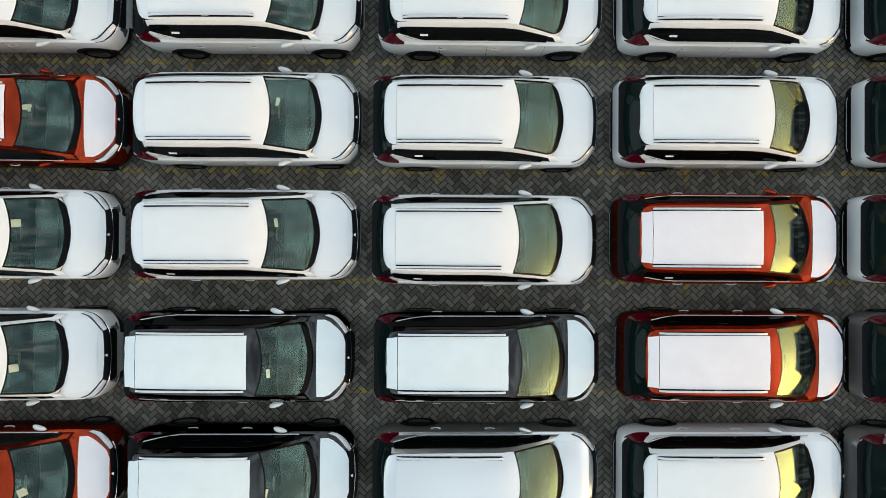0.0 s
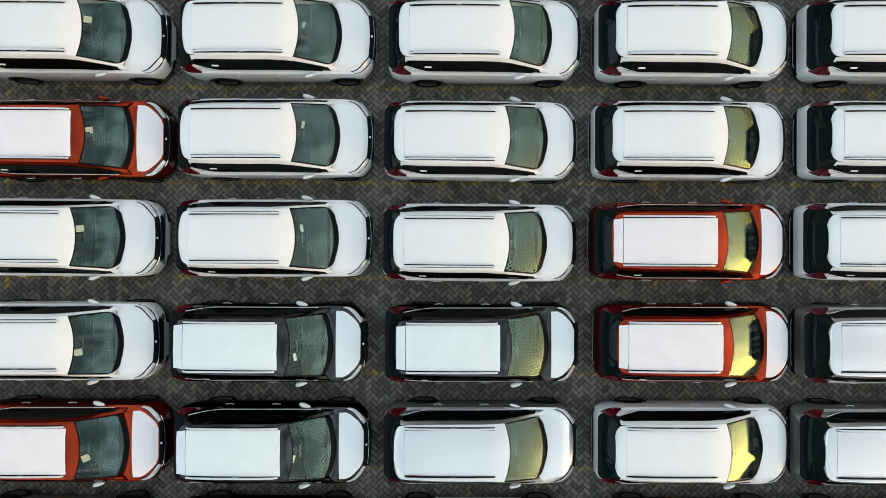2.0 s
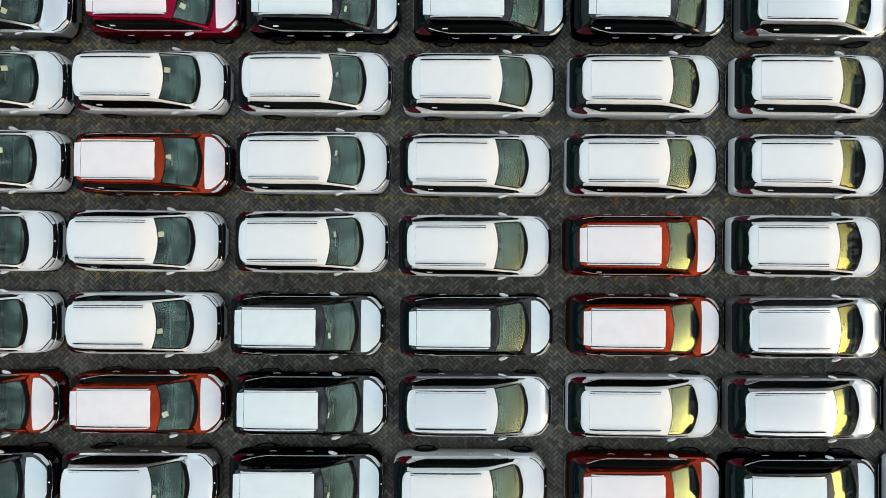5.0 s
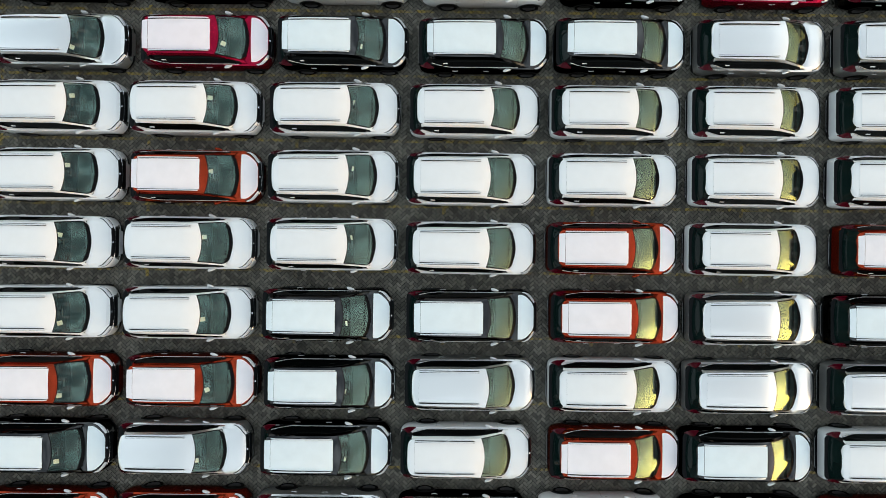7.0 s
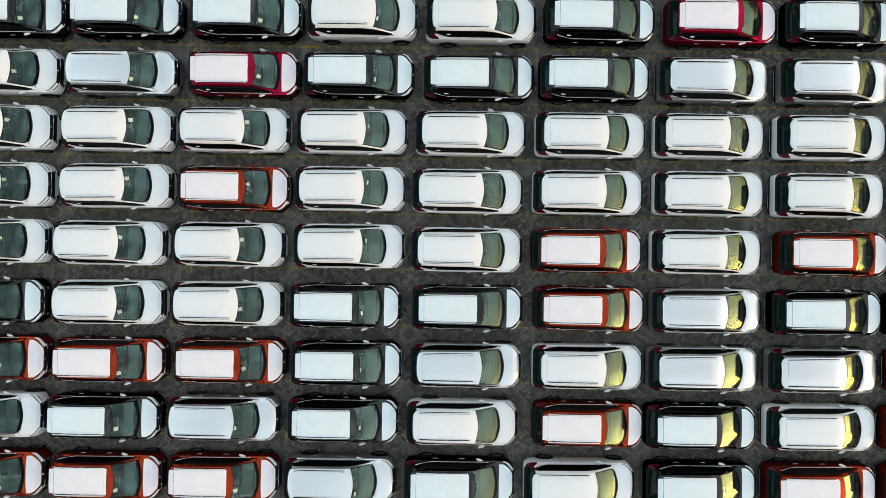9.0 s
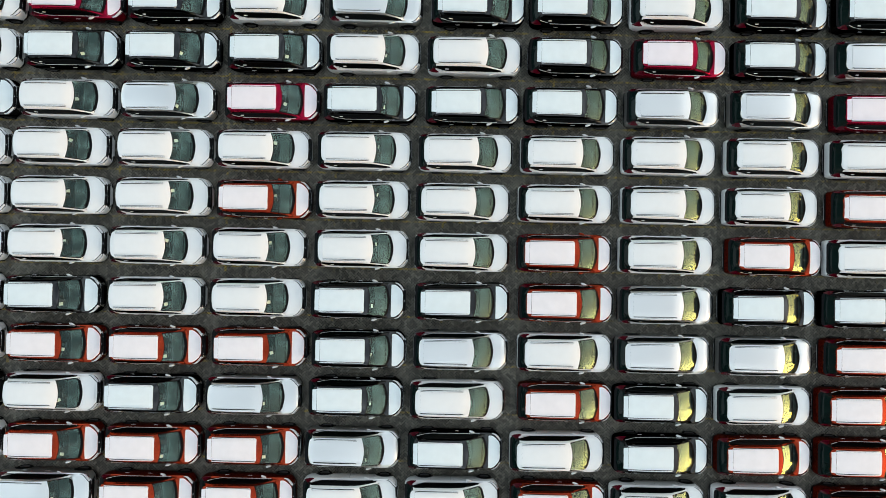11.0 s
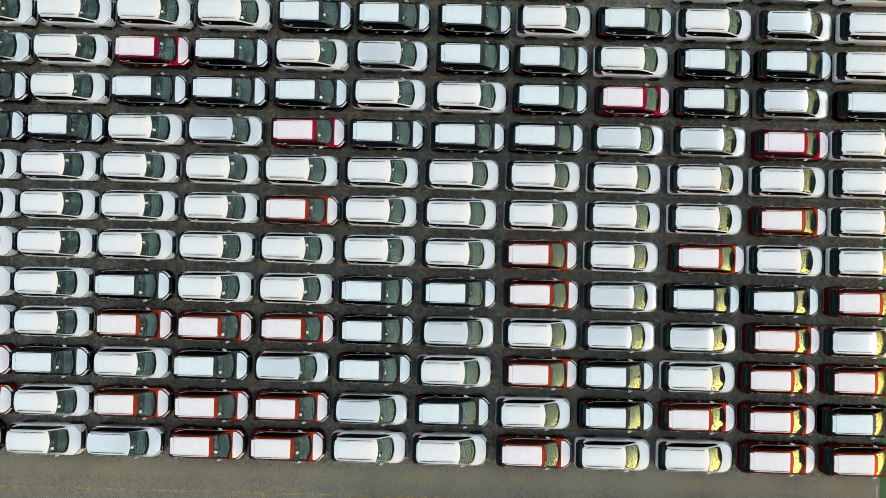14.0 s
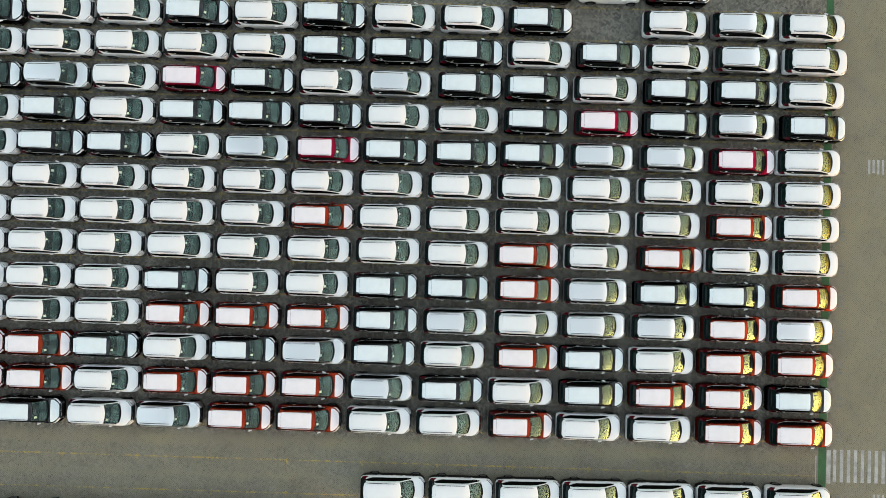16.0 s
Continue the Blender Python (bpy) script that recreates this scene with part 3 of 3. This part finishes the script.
def paving(name):
    m = material(name, (0.06, 0.06, 0.055), 0.8)
    b = m.node_tree.nodes["Principled BSDF"]
    place = node(m, "NewGeometry")
    rnd = node(m, "NewGeometry")
    info = node(m, "ObjectInfo")
    fine, broad = node(m, "TexNoise", Scale=60.0, Detail=5.0), node(m, "TexNoise", Scale=0.30, Detail=6.0, Roughness=0.68)
    for n in (fine, broad):
        link(m, place.outputs["Position"], n.inputs["Vector"])

    def math_(op, a, c=None):
        n = node(m, "Math")
        n.operation = op
        for k, v in enumerate((a, c)):
            if v is None:
                continue
            if isinstance(v, (int, float)):
                n.inputs[k].default_value = v
            else:
                link(m, v, n.inputs[k])
        return n.outputs[0]

    tone = math_("ADD", rnd.outputs["Random Per Island"], info.outputs["Random"])
    tone = math_("FRACT", tone)
    speck = tone
    tone = math_("ADD", math_("MULTIPLY", tone, 0.60), math_("MULTIPLY", fine.outputs["Fac"], 0.4))
    tone = math_("ADD", math_("MULTIPLY", tone, 0.62), math_("MULTIPLY", broad.outputs["Fac"], 0.58))
    ramp = node(m, "ValToRGB")
    e = ramp.color_ramp.elements
    e[0].position, e[0].color = 0.22, (0.018, 0.0175, 0.0145, 1)
    e[1].position, e[1].color = 0.88, (0.255, 0.236, 0.194, 1)
    # worn yellow slot lines
    sep = node(m, "SeparateXYZ")
    link(m, place.outputs["Position"], sep.inputs[0])
    x, y = sep.outputs[0], sep.outputs[1]
    def near(v, v0, step, half):
        off = math_("SUBTRACT", math_("FRACT", math_("ADD", math_("DIVIDE", math_("SUBTRACT", v, v0), step), 0.5)), 0.5)
        return math_("LESS_THAN", math_("ABSOLUTE", math_("MULTIPLY", off, step)), half)
    along = near(y, LINE0, LINE_STEP, 0.05)
    tick = math_("MULTIPLY", near(x, TICK0, TICK_STEP, 0.06), near(y, LINE0 - 0.06, LINE_STEP, 0.2))
    mask = math_("MAXIMUM", along, tick)
    inside = math_("MULTIPLY", math_("LESS_THAN", x, EDGE - 0.1), math_("GREATER_THAN", y, -16.9))
    wear = node(m, "TexNoise", Scale=2.3, Detail=4.0, Roughness=0.7)
    link(m, place.outputs["Position"], wear.inputs["Vector"])
    amount = math_("MULTIPLY", math_("MULTIPLY", mask, inside), math_("MINIMUM", math_("MAXIMUM", math_("MULTIPLY", math_("SUBTRACT", wear.outputs["Fac"], 0.43), 4.5), 0.08), 0.75))
    amount = math_("MINIMUM", math_("MULTIPLY", amount, math_("ADD", math_("MULTIPLY", speck, 1.5), 0.2)), 0.85)
    # open-sky light painted into the lanes past the slots: two paler bands along the rows
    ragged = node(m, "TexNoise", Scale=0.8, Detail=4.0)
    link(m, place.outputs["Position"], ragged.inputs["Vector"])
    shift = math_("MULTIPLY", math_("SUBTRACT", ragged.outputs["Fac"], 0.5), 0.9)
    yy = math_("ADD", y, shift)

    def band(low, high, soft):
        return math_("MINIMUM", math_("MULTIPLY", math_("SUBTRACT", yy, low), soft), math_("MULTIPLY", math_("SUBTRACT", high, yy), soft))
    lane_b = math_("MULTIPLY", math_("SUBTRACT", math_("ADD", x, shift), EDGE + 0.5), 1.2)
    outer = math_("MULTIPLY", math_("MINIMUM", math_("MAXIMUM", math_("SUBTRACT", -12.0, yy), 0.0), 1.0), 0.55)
    pale_bands = math_("MAXIMUM", math_("MAXIMUM", band(-13.75, -12.1, 1.6), band(-15.9, -14.5, 1.3)), outer)
    lane = math_("MINIMUM", math_("MAXIMUM", pale_bands, lane_b), 1.0)
    # brick tones are drawn closer together there
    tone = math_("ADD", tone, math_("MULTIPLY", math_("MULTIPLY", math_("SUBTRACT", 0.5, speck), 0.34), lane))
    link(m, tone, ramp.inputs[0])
    painted_light = node(m, "Mix")
    painted_light.data_type = "RGBA"
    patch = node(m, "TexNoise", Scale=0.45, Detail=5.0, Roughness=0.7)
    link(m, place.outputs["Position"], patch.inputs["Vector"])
    link(m, math_("MULTIPLY", lane, math_("MINIMUM", math_("MAXIMUM", math_("MULTIPLY", math_("SUBTRACT", patch.outputs["Fac"], 0.15), 1.7), 0.15), 0.9)), painted_light.inputs[0]), link(m, ramp.outputs[0], painted_light.inputs[6])
    # warm pale tone that stands for light on open ground
    painted_light.inputs[7].default_value = (0.232, 0.209, 0.130, 1)
    mix = node(m, "Mix")
    mix.data_type = "RGBA"
    link(m, amount, mix.inputs[0]), link(m, painted_light.outputs[2], mix.inputs[6])
    mix.inputs[7].default_value = (0.38, 0.27, 0.05, 1)
    link(m, mix.outputs[2], b.inputs["Base Color"])
    bump = node(m, "Bump", Strength=0.4, Distance=0.004)
    link(m, fine.outputs["Fac"], bump.inputs["Height"]), link(m, bump.outputs[0], b.inputs["Normal"])
    return m


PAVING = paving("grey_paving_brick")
JOINT = mottle(material("joint_sand", (0.005, 0.005, 0.0045), 0.95), 0.6, 25.0)
GREEN = mottle(material("green_line_paint", (0.02, 0.11, 0.035), 0.7), 0.6, 14.0, coarse=1.2)
PALE = mottle(material("worn_pale_paint", (0.42, 0.42, 0.40), 0.75), 0.55, 20.0, coarse=1.5)


def slab(name, x0, y0, x1, y1, z0, z1, mat, label="", kind="structure", category=""):
    bm = bmesh.new()
    box(bm, (x0, y0, z0), (x1, y1, z1))
    return tagged(finish(name, bm, mat, None, label, 0), label, category, kind=kind)


LOT = (-36.0, -21.0, 38.0, 22.0)      # the paved field that the camera can see
OUTER = mottle(material("grey_yard_surface", (0.17, 0.157, 0.125), 0.85), 0.55, 3.0, coarse=0.2)
bm = bmesh.new()
gx, gy = (-1500, LOT[0], LOT[2], 1500), (-1500, LOT[1], LOT[3], 1500)
grid = [[bm.verts.new((x, y, -0.012)) for x in gx] for y in gy]
for a in range(3):
    for b in range(3):
        bm.faces.new((grid[a][b], grid[a][b + 1], grid[a + 1][b + 1], grid[a + 1][b])).material_index = 0 if a == b == 1 else 1
ground = tagged(finish("ground", bm, [JOINT, OUTER], None, "", 0), "dark sandy bed under grey herringbone brick paving", "ground", kind="structure")

B_L, B_W, GAP, BEVEL = 0.21, 0.105, 0.012, 0.009
NEAR = (-19.0, -12.0, 19.0, 12.0)
PICK = (-6.0, -1.10, 6.0, -0.50)


def bricks():
    """Centre and direction of each brick of a herringbone laid at 45 degrees."""
    x0, y0, x1, y1 = LOT
    reach = int((abs(x1 - x0) + abs(y1 - y0)) / B_W)
    a, b = np.meshgrid(np.arange(-reach // 2 - 50, reach // 2 + 50), np.arange(-reach // 2 - 50, reach // 2 + 50))
    a, b = a.ravel(), b.ravel()
    out = []
    for rest, flat in ((0, True), (3, False)):
        k = (a - b) % 4 == rest
        u = (a[k] + (1.0 if flat else 0.5)) * B_W
        v = (b[k] + (0.5 if flat else 1.0)) * B_W
        c = math.sqrt(0.5)
        out.append((c * (u - v), c * (u + v), np.full(u.shape, flat)))
    x, y, f = (np.concatenate(p) for p in zip(*out))
    k = (x > x0) & (x < x1) & (y > y0) & (y < y1)
    return x[k], y[k], f[k]


def mesh_of(name, verts, faces):
    me = bpy.data.meshes.new(name)
    me.vertices.add(len(verts)), me.loops.add(faces.size), me.polygons.add(len(faces))
    me.vertices.foreach_set("co", verts.astype(np.float32).ravel())
    me.loops.foreach_set("vertex_index", faces.astype(np.int32).ravel())
    me.polygons.foreach_set("loop_start", np.arange(0, faces.size, 4, dtype=np.int32))
    me.update(calc_edges=True)
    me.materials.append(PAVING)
    return me


def brick_corners(flat, inset, drop):
    hl, hw = B_L / 2 - GAP / 2 - inset, B_W / 2 - GAP / 2 - inset
    c = math.sqrt(0.5)
    pts = []
    for u, v in ((-hl, -hw), (hl, -hw), (hl, hw), (-hl, hw)):
        if not flat:
            u, v = -v, u
        pts.append((c * (u - v), c * (u + v), drop))
    return np.array(pts)


BX, BY, BF = bricks()
rng = np.random.default_rng(7)
BZ = rng.uniform(-0.0025, 0.0, len(BX))
picked = (BX > PICK[0]) & (BX < PICK[2]) & (BY > PICK[1]) & (BY < PICK[3])
picked &= np.cumsum(picked) <= 300
close_by = (BX > NEAR[0]) & (BX < NEAR[2]) & (BY > NEAR[1]) & (BY < NEAR[3]) & ~picked
far_off = ~close_by & ~picked


def joined(keep, deep):
    vs, fs, base = [], [], 0
    for flat in (True, False):
        k = keep & (BF == flat)
        at = np.stack([BX[k], BY[k], BZ[k]], -1)[:, None, :]
        corners = brick_corners(flat, BEVEL if deep else -0.003, 0.0)
        if deep:
            corners = np.concatenate([corners, brick_corners(flat, 0.0, -0.010)])
        q = np.array([[0, 1, 2, 3]] + ([[4, 5, 1, 0], [5, 6, 2, 1], [6, 7, 3, 2], [7, 4, 0, 3]] if deep else []))
        n, m = len(at), len(corners)
        vs.append((at + corners[None]).reshape(-1, 3))
        fs.append((q[None] + base + m * np.arange(n)[:, None, None]).reshape(-1, 4))
        base += n * m
    return np.concatenate(vs), np.concatenate(fs)


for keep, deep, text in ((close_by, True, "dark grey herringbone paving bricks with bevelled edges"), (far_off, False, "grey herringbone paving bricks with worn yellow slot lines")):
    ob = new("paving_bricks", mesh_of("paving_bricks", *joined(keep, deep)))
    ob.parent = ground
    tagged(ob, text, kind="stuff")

# ---- markings past the slots ----
slab("green_line", EDGE, -20.0, 26.30, 22.0, 0.001, 0.005, GREEN, "worn dark green painted line along the slots", category="road marking")
slab("pale_line", EDGE - 0.20, -14.7, EDGE - 0.12, -12.7, 0.001, 0.005, PALE, "thin pale line beside the green line", category="road marking")
slab("pale_line", 26.34, -14.55, 26.62, -12.3, 0.001, 0.005, PALE, "faded pale painted line beside the green line", category="road marking")
for k in range(10):
    x = 26.78 + 0.47 * k
    slab("crossing_stripe", x, -14.45, x + 0.22, -12.25, 0.001, 0.005, PALE, "faded pale stripe of a pedestrian crossing", category="road marking")


FAINT = mottle(material("nearly_gone_paint", (0.20, 0.20, 0.18), 0.8), 0.5, 24.0, coarse=3.0)


def writing(name, x, y, marks, label):
    """Worn painted signs, too faint to read, as bars: (x0, y0, x1, y1) from the corner."""
    bm = bmesh.new()
    for a, b, c, d in marks:
        box(bm, (x + a, y + b, 0.001), (x + c, y + d, 0.005))
    return tagged(finish(name, bm, FAINT if name == "slot_number" else PALE, None, label, 0), label, "road marking", kind="structure")


for row in range(-5, 9):
    y = 4.85 - 2.27 * row - (2.2 if row == 8 else 0.1)
    writing("slot_number", 27.0, y - 0.5, [(0.0, 0.24 * k, 0.30, 0.24 * k + (0.07 if k % 2 else 0.13)) for k in range(4)], "worn pale slot number painted on the paving")
for x, y in ((28.8, 6.55), (29.5, -16.2)):
    writing("lane_marking", x, y, [(0.0, 0, 0.16, 1.0), (0.3, 0.1, 0.46, 1.0), (0.62, 0, 0.78, 1.0), (0.95, 0, 1.1, 1.0), (1.3, 0, 1.45, 1.0)], "large pale worn lettering painted on the lane")

# ---- the cars ----
KIND = {code: build_car(code, LABELS[code]) for code in "WKOPRSB"}
used = set()
bm = bmesh.new()
box(bm, (-0.08, -0.072, 0), (0.08, 0.072, 0.003))
SHEET = bpy.data.meshes.new("paper")
bm.to_mesh(SHEET)
SHEET.materials.append(PAPER)
shake = random.Random(11)


def park_row(row, codes, dx, dy):
    for k, code in enumerate(codes):
        if code == ".":
            continue
        x, y = -7.97 + 4.653 * (k - 5) + dx[k] / 100, 4.85 - 2.27 * row + dy[k] / 100
        m = pose(x, y, 0.0, 0, 0, shake.uniform(-0.3, 0.3))
        if code in used:
            car = copy_thing(KIND[code], m)
            for o in [o for o in car.children if o.name.startswith("paper")]:
                bpy.data.objects.remove(o)
            tagged(car, LABELS[code])
        else:
            car = KIND[code]
            car.matrix_basis = m
            used.add(code)
        if k == 12 and row < 8:
            tagged(car, BRIEF[code] + ", beside the green line")
        elif row >= 8:
            tagged(car, BRIEF[code] + ", parked across the lane")
        if k > 6:
            continue
        tagged(car, BRIEF[code] + ", paper behind the windscreen")
        paper = new("paper", SHEET)
        paper.parent = car
        tagged(paper, "sheet of paper stuck inside the windscreen")
        side = 1 if row in (-3, 0, 1, 2) else -1
        y = side * shake.uniform(0.08, 0.24) if side > 0 else shake.uniform(-0.45, -0.15)
        ahead = 0.545 + shake.uniform(-0.03, 0.1)
        paper.location = (ahead, y, 1.478 - 0.58 * (ahead - 0.5))
        paper.rotation_euler = (0, radians(30), radians(shake.uniform(-25, 25)))
        if k == 6:
            paper.scale = (0.42, 1.1, 1.0)      # a folded slip


# each row: its number, paint of the cars from the first column to the last (a dot is an empty slot), and how far each stands off its slot, in centimetres
park_row(-5, "KWWKWKWWK.WSW", [12, 15, 21, 19, 17, 12, 22, 21, 16, -11, -10, -12, -9], [-11, 1, 3, 0, 0, 2, 3, 3, 3, -24, 1, 2, 3])
park_row(-4, "WWWWWKKKWKWSW", [22, 22, 20, 16, 14, 19, 10, 17, 14, 15, 12, 12, 12], [-1, 2, 4, 3, 4, 2, 1, 0, 1, 1, 0, 0, 0])
park_row(-3, "KSWRKWSKKWKKW", [15, 10, 8, 13, 7, 7, 6, 15, 2, 0, 10, 8, -4], [-3, 3, 1, 2, 1, 2, 2, 2, -1, 0, 0, 0, 0])
park_row(-2, "WKWKKKWWKRKSK", [16, 1, -2, 2, -1, 8, 0, 1, 2, 14, 8, 1, 6], [-2, 1, 3, 2, 3, 2, 4, -1, 1, 1, 2, 3, 3])
park_row(-1, "WKKWSRKKKSSRW", [12, -7, -9, -13, -14, 1, -10, -5, -16, -14, -6, 1, -23], [-5, -1, -1, -2, -2, -1, 0, -4, -1, -2, -1, -8, -3])
park_row(0, "WWWWWWWWWWWWW", [-36, -37, -41, -36, -25, -34, -33, -32, -29, -29, -19, -15, -16], [0, 1, 1, 3, 3, 4, 4, 2, 2, 4, 5, 4, 4])
park_row(1, "WWWWWPWWWWWPW", [-39, -37, -39, -39, -28, -27, -36, -41, -36, -28, -24, -6, -22], [-1, 1, 2, 4, 4, 0, 5, 1, 3, 5, 4, 2, 5])
park_row(2, "WWWWWWWWPWPWW", [-45, -47, -47, -47, -48, -45, -38, -42, -37, -36, -6, -24, -27], [5, 7, 7, 7, 5, 6, 6, -2, 2, 3, 4, 2, 2])
park_row(3, "WWWKWWKKOSKKO", [-39, -51, -57, -58, -49, -47, -49, -37, -25, -33, -31, -43, -27], [-1, 1, 2, -2, -1, 0, -2, -2, 1, 0, -2, -3, -2])
park_row(4, "WWWOOOKSWSSOS", [-37, -44, -49, -41, -41, -33, -41, -39, -28, -43, -43, -32, -56], [2, 4, 3, 1, -2, 1, -1, 0, 1, 0, 0, 2, 1])
park_row(5, "OOKWKSKWOKWOO", [-26, -39, -52, -51, -58, -56, -50, -51, -23, -50, -48, -53, -48], [-1, 0, 2, 4, 2, 4, 5, 2, 3, 2, 4, 4, 4])
park_row(6, "OOWOOOSKWKOOK", [-23, -20, -35, -41, -47, -53, -61, -58, -56, -47, -45, -52, -57], [-2, 0, 3, 2, -2, 1, 0, -1, -1, -1, 1, -1, -2])
park_row(7, "KKWSOOWWOWWOO", [-86, -90, -73, -78, -69, -74, -67, -67, -49, -61, -57, -50, -44], [3, 5, 4, 5, 3, 3, 6, 5, 2, 2, 3, 2, 1])
park_row(8, "......BBBBBBW", [-9, -9, -9, -9, -10, -10, 41, 29, 12, -7, -27, -42, -51], [-107, -107, -107, -107, -107, -107, -220, -221, -219, -217, -216, -216, -214])
park_row(-6, "........KWK..", [0, 0, 0, 0, 0, 0, 0, 0, 25, 20, 15, 0, 0], [0, 0, 0, 0, 0, 0, 0, 0, 6, 8, 4, 0, 0])
park_row(9, "BKWBBW.......", [-80, -80, -82, -80, -78, -76, 0, 0, 0, 0, 0, 0, 0], [-235, -238, -236, -234, -236, -235, 0, 0, 0, 0, 0, 0, 0])

# ---- single bricks between the two middle rows ----
single = {}
for flat in (True, False):
    top_, low_ = brick_corners(flat, BEVEL, 0.0), brick_corners(flat, 0.0, -0.010)
    single[flat] = mesh_of("brick", np.concatenate([top_, low_]), np.array([[0, 1, 2, 3], [4, 5, 1, 0], [5, 6, 2, 1], [6, 7, 3, 2], [7, 4, 0, 3]]))
for k in np.flatnonzero(picked):
    ob = new("brick", single[bool(BF[k])])
    ob.parent = ground
    ob.location = (BX[k], BY[k], BZ[k])
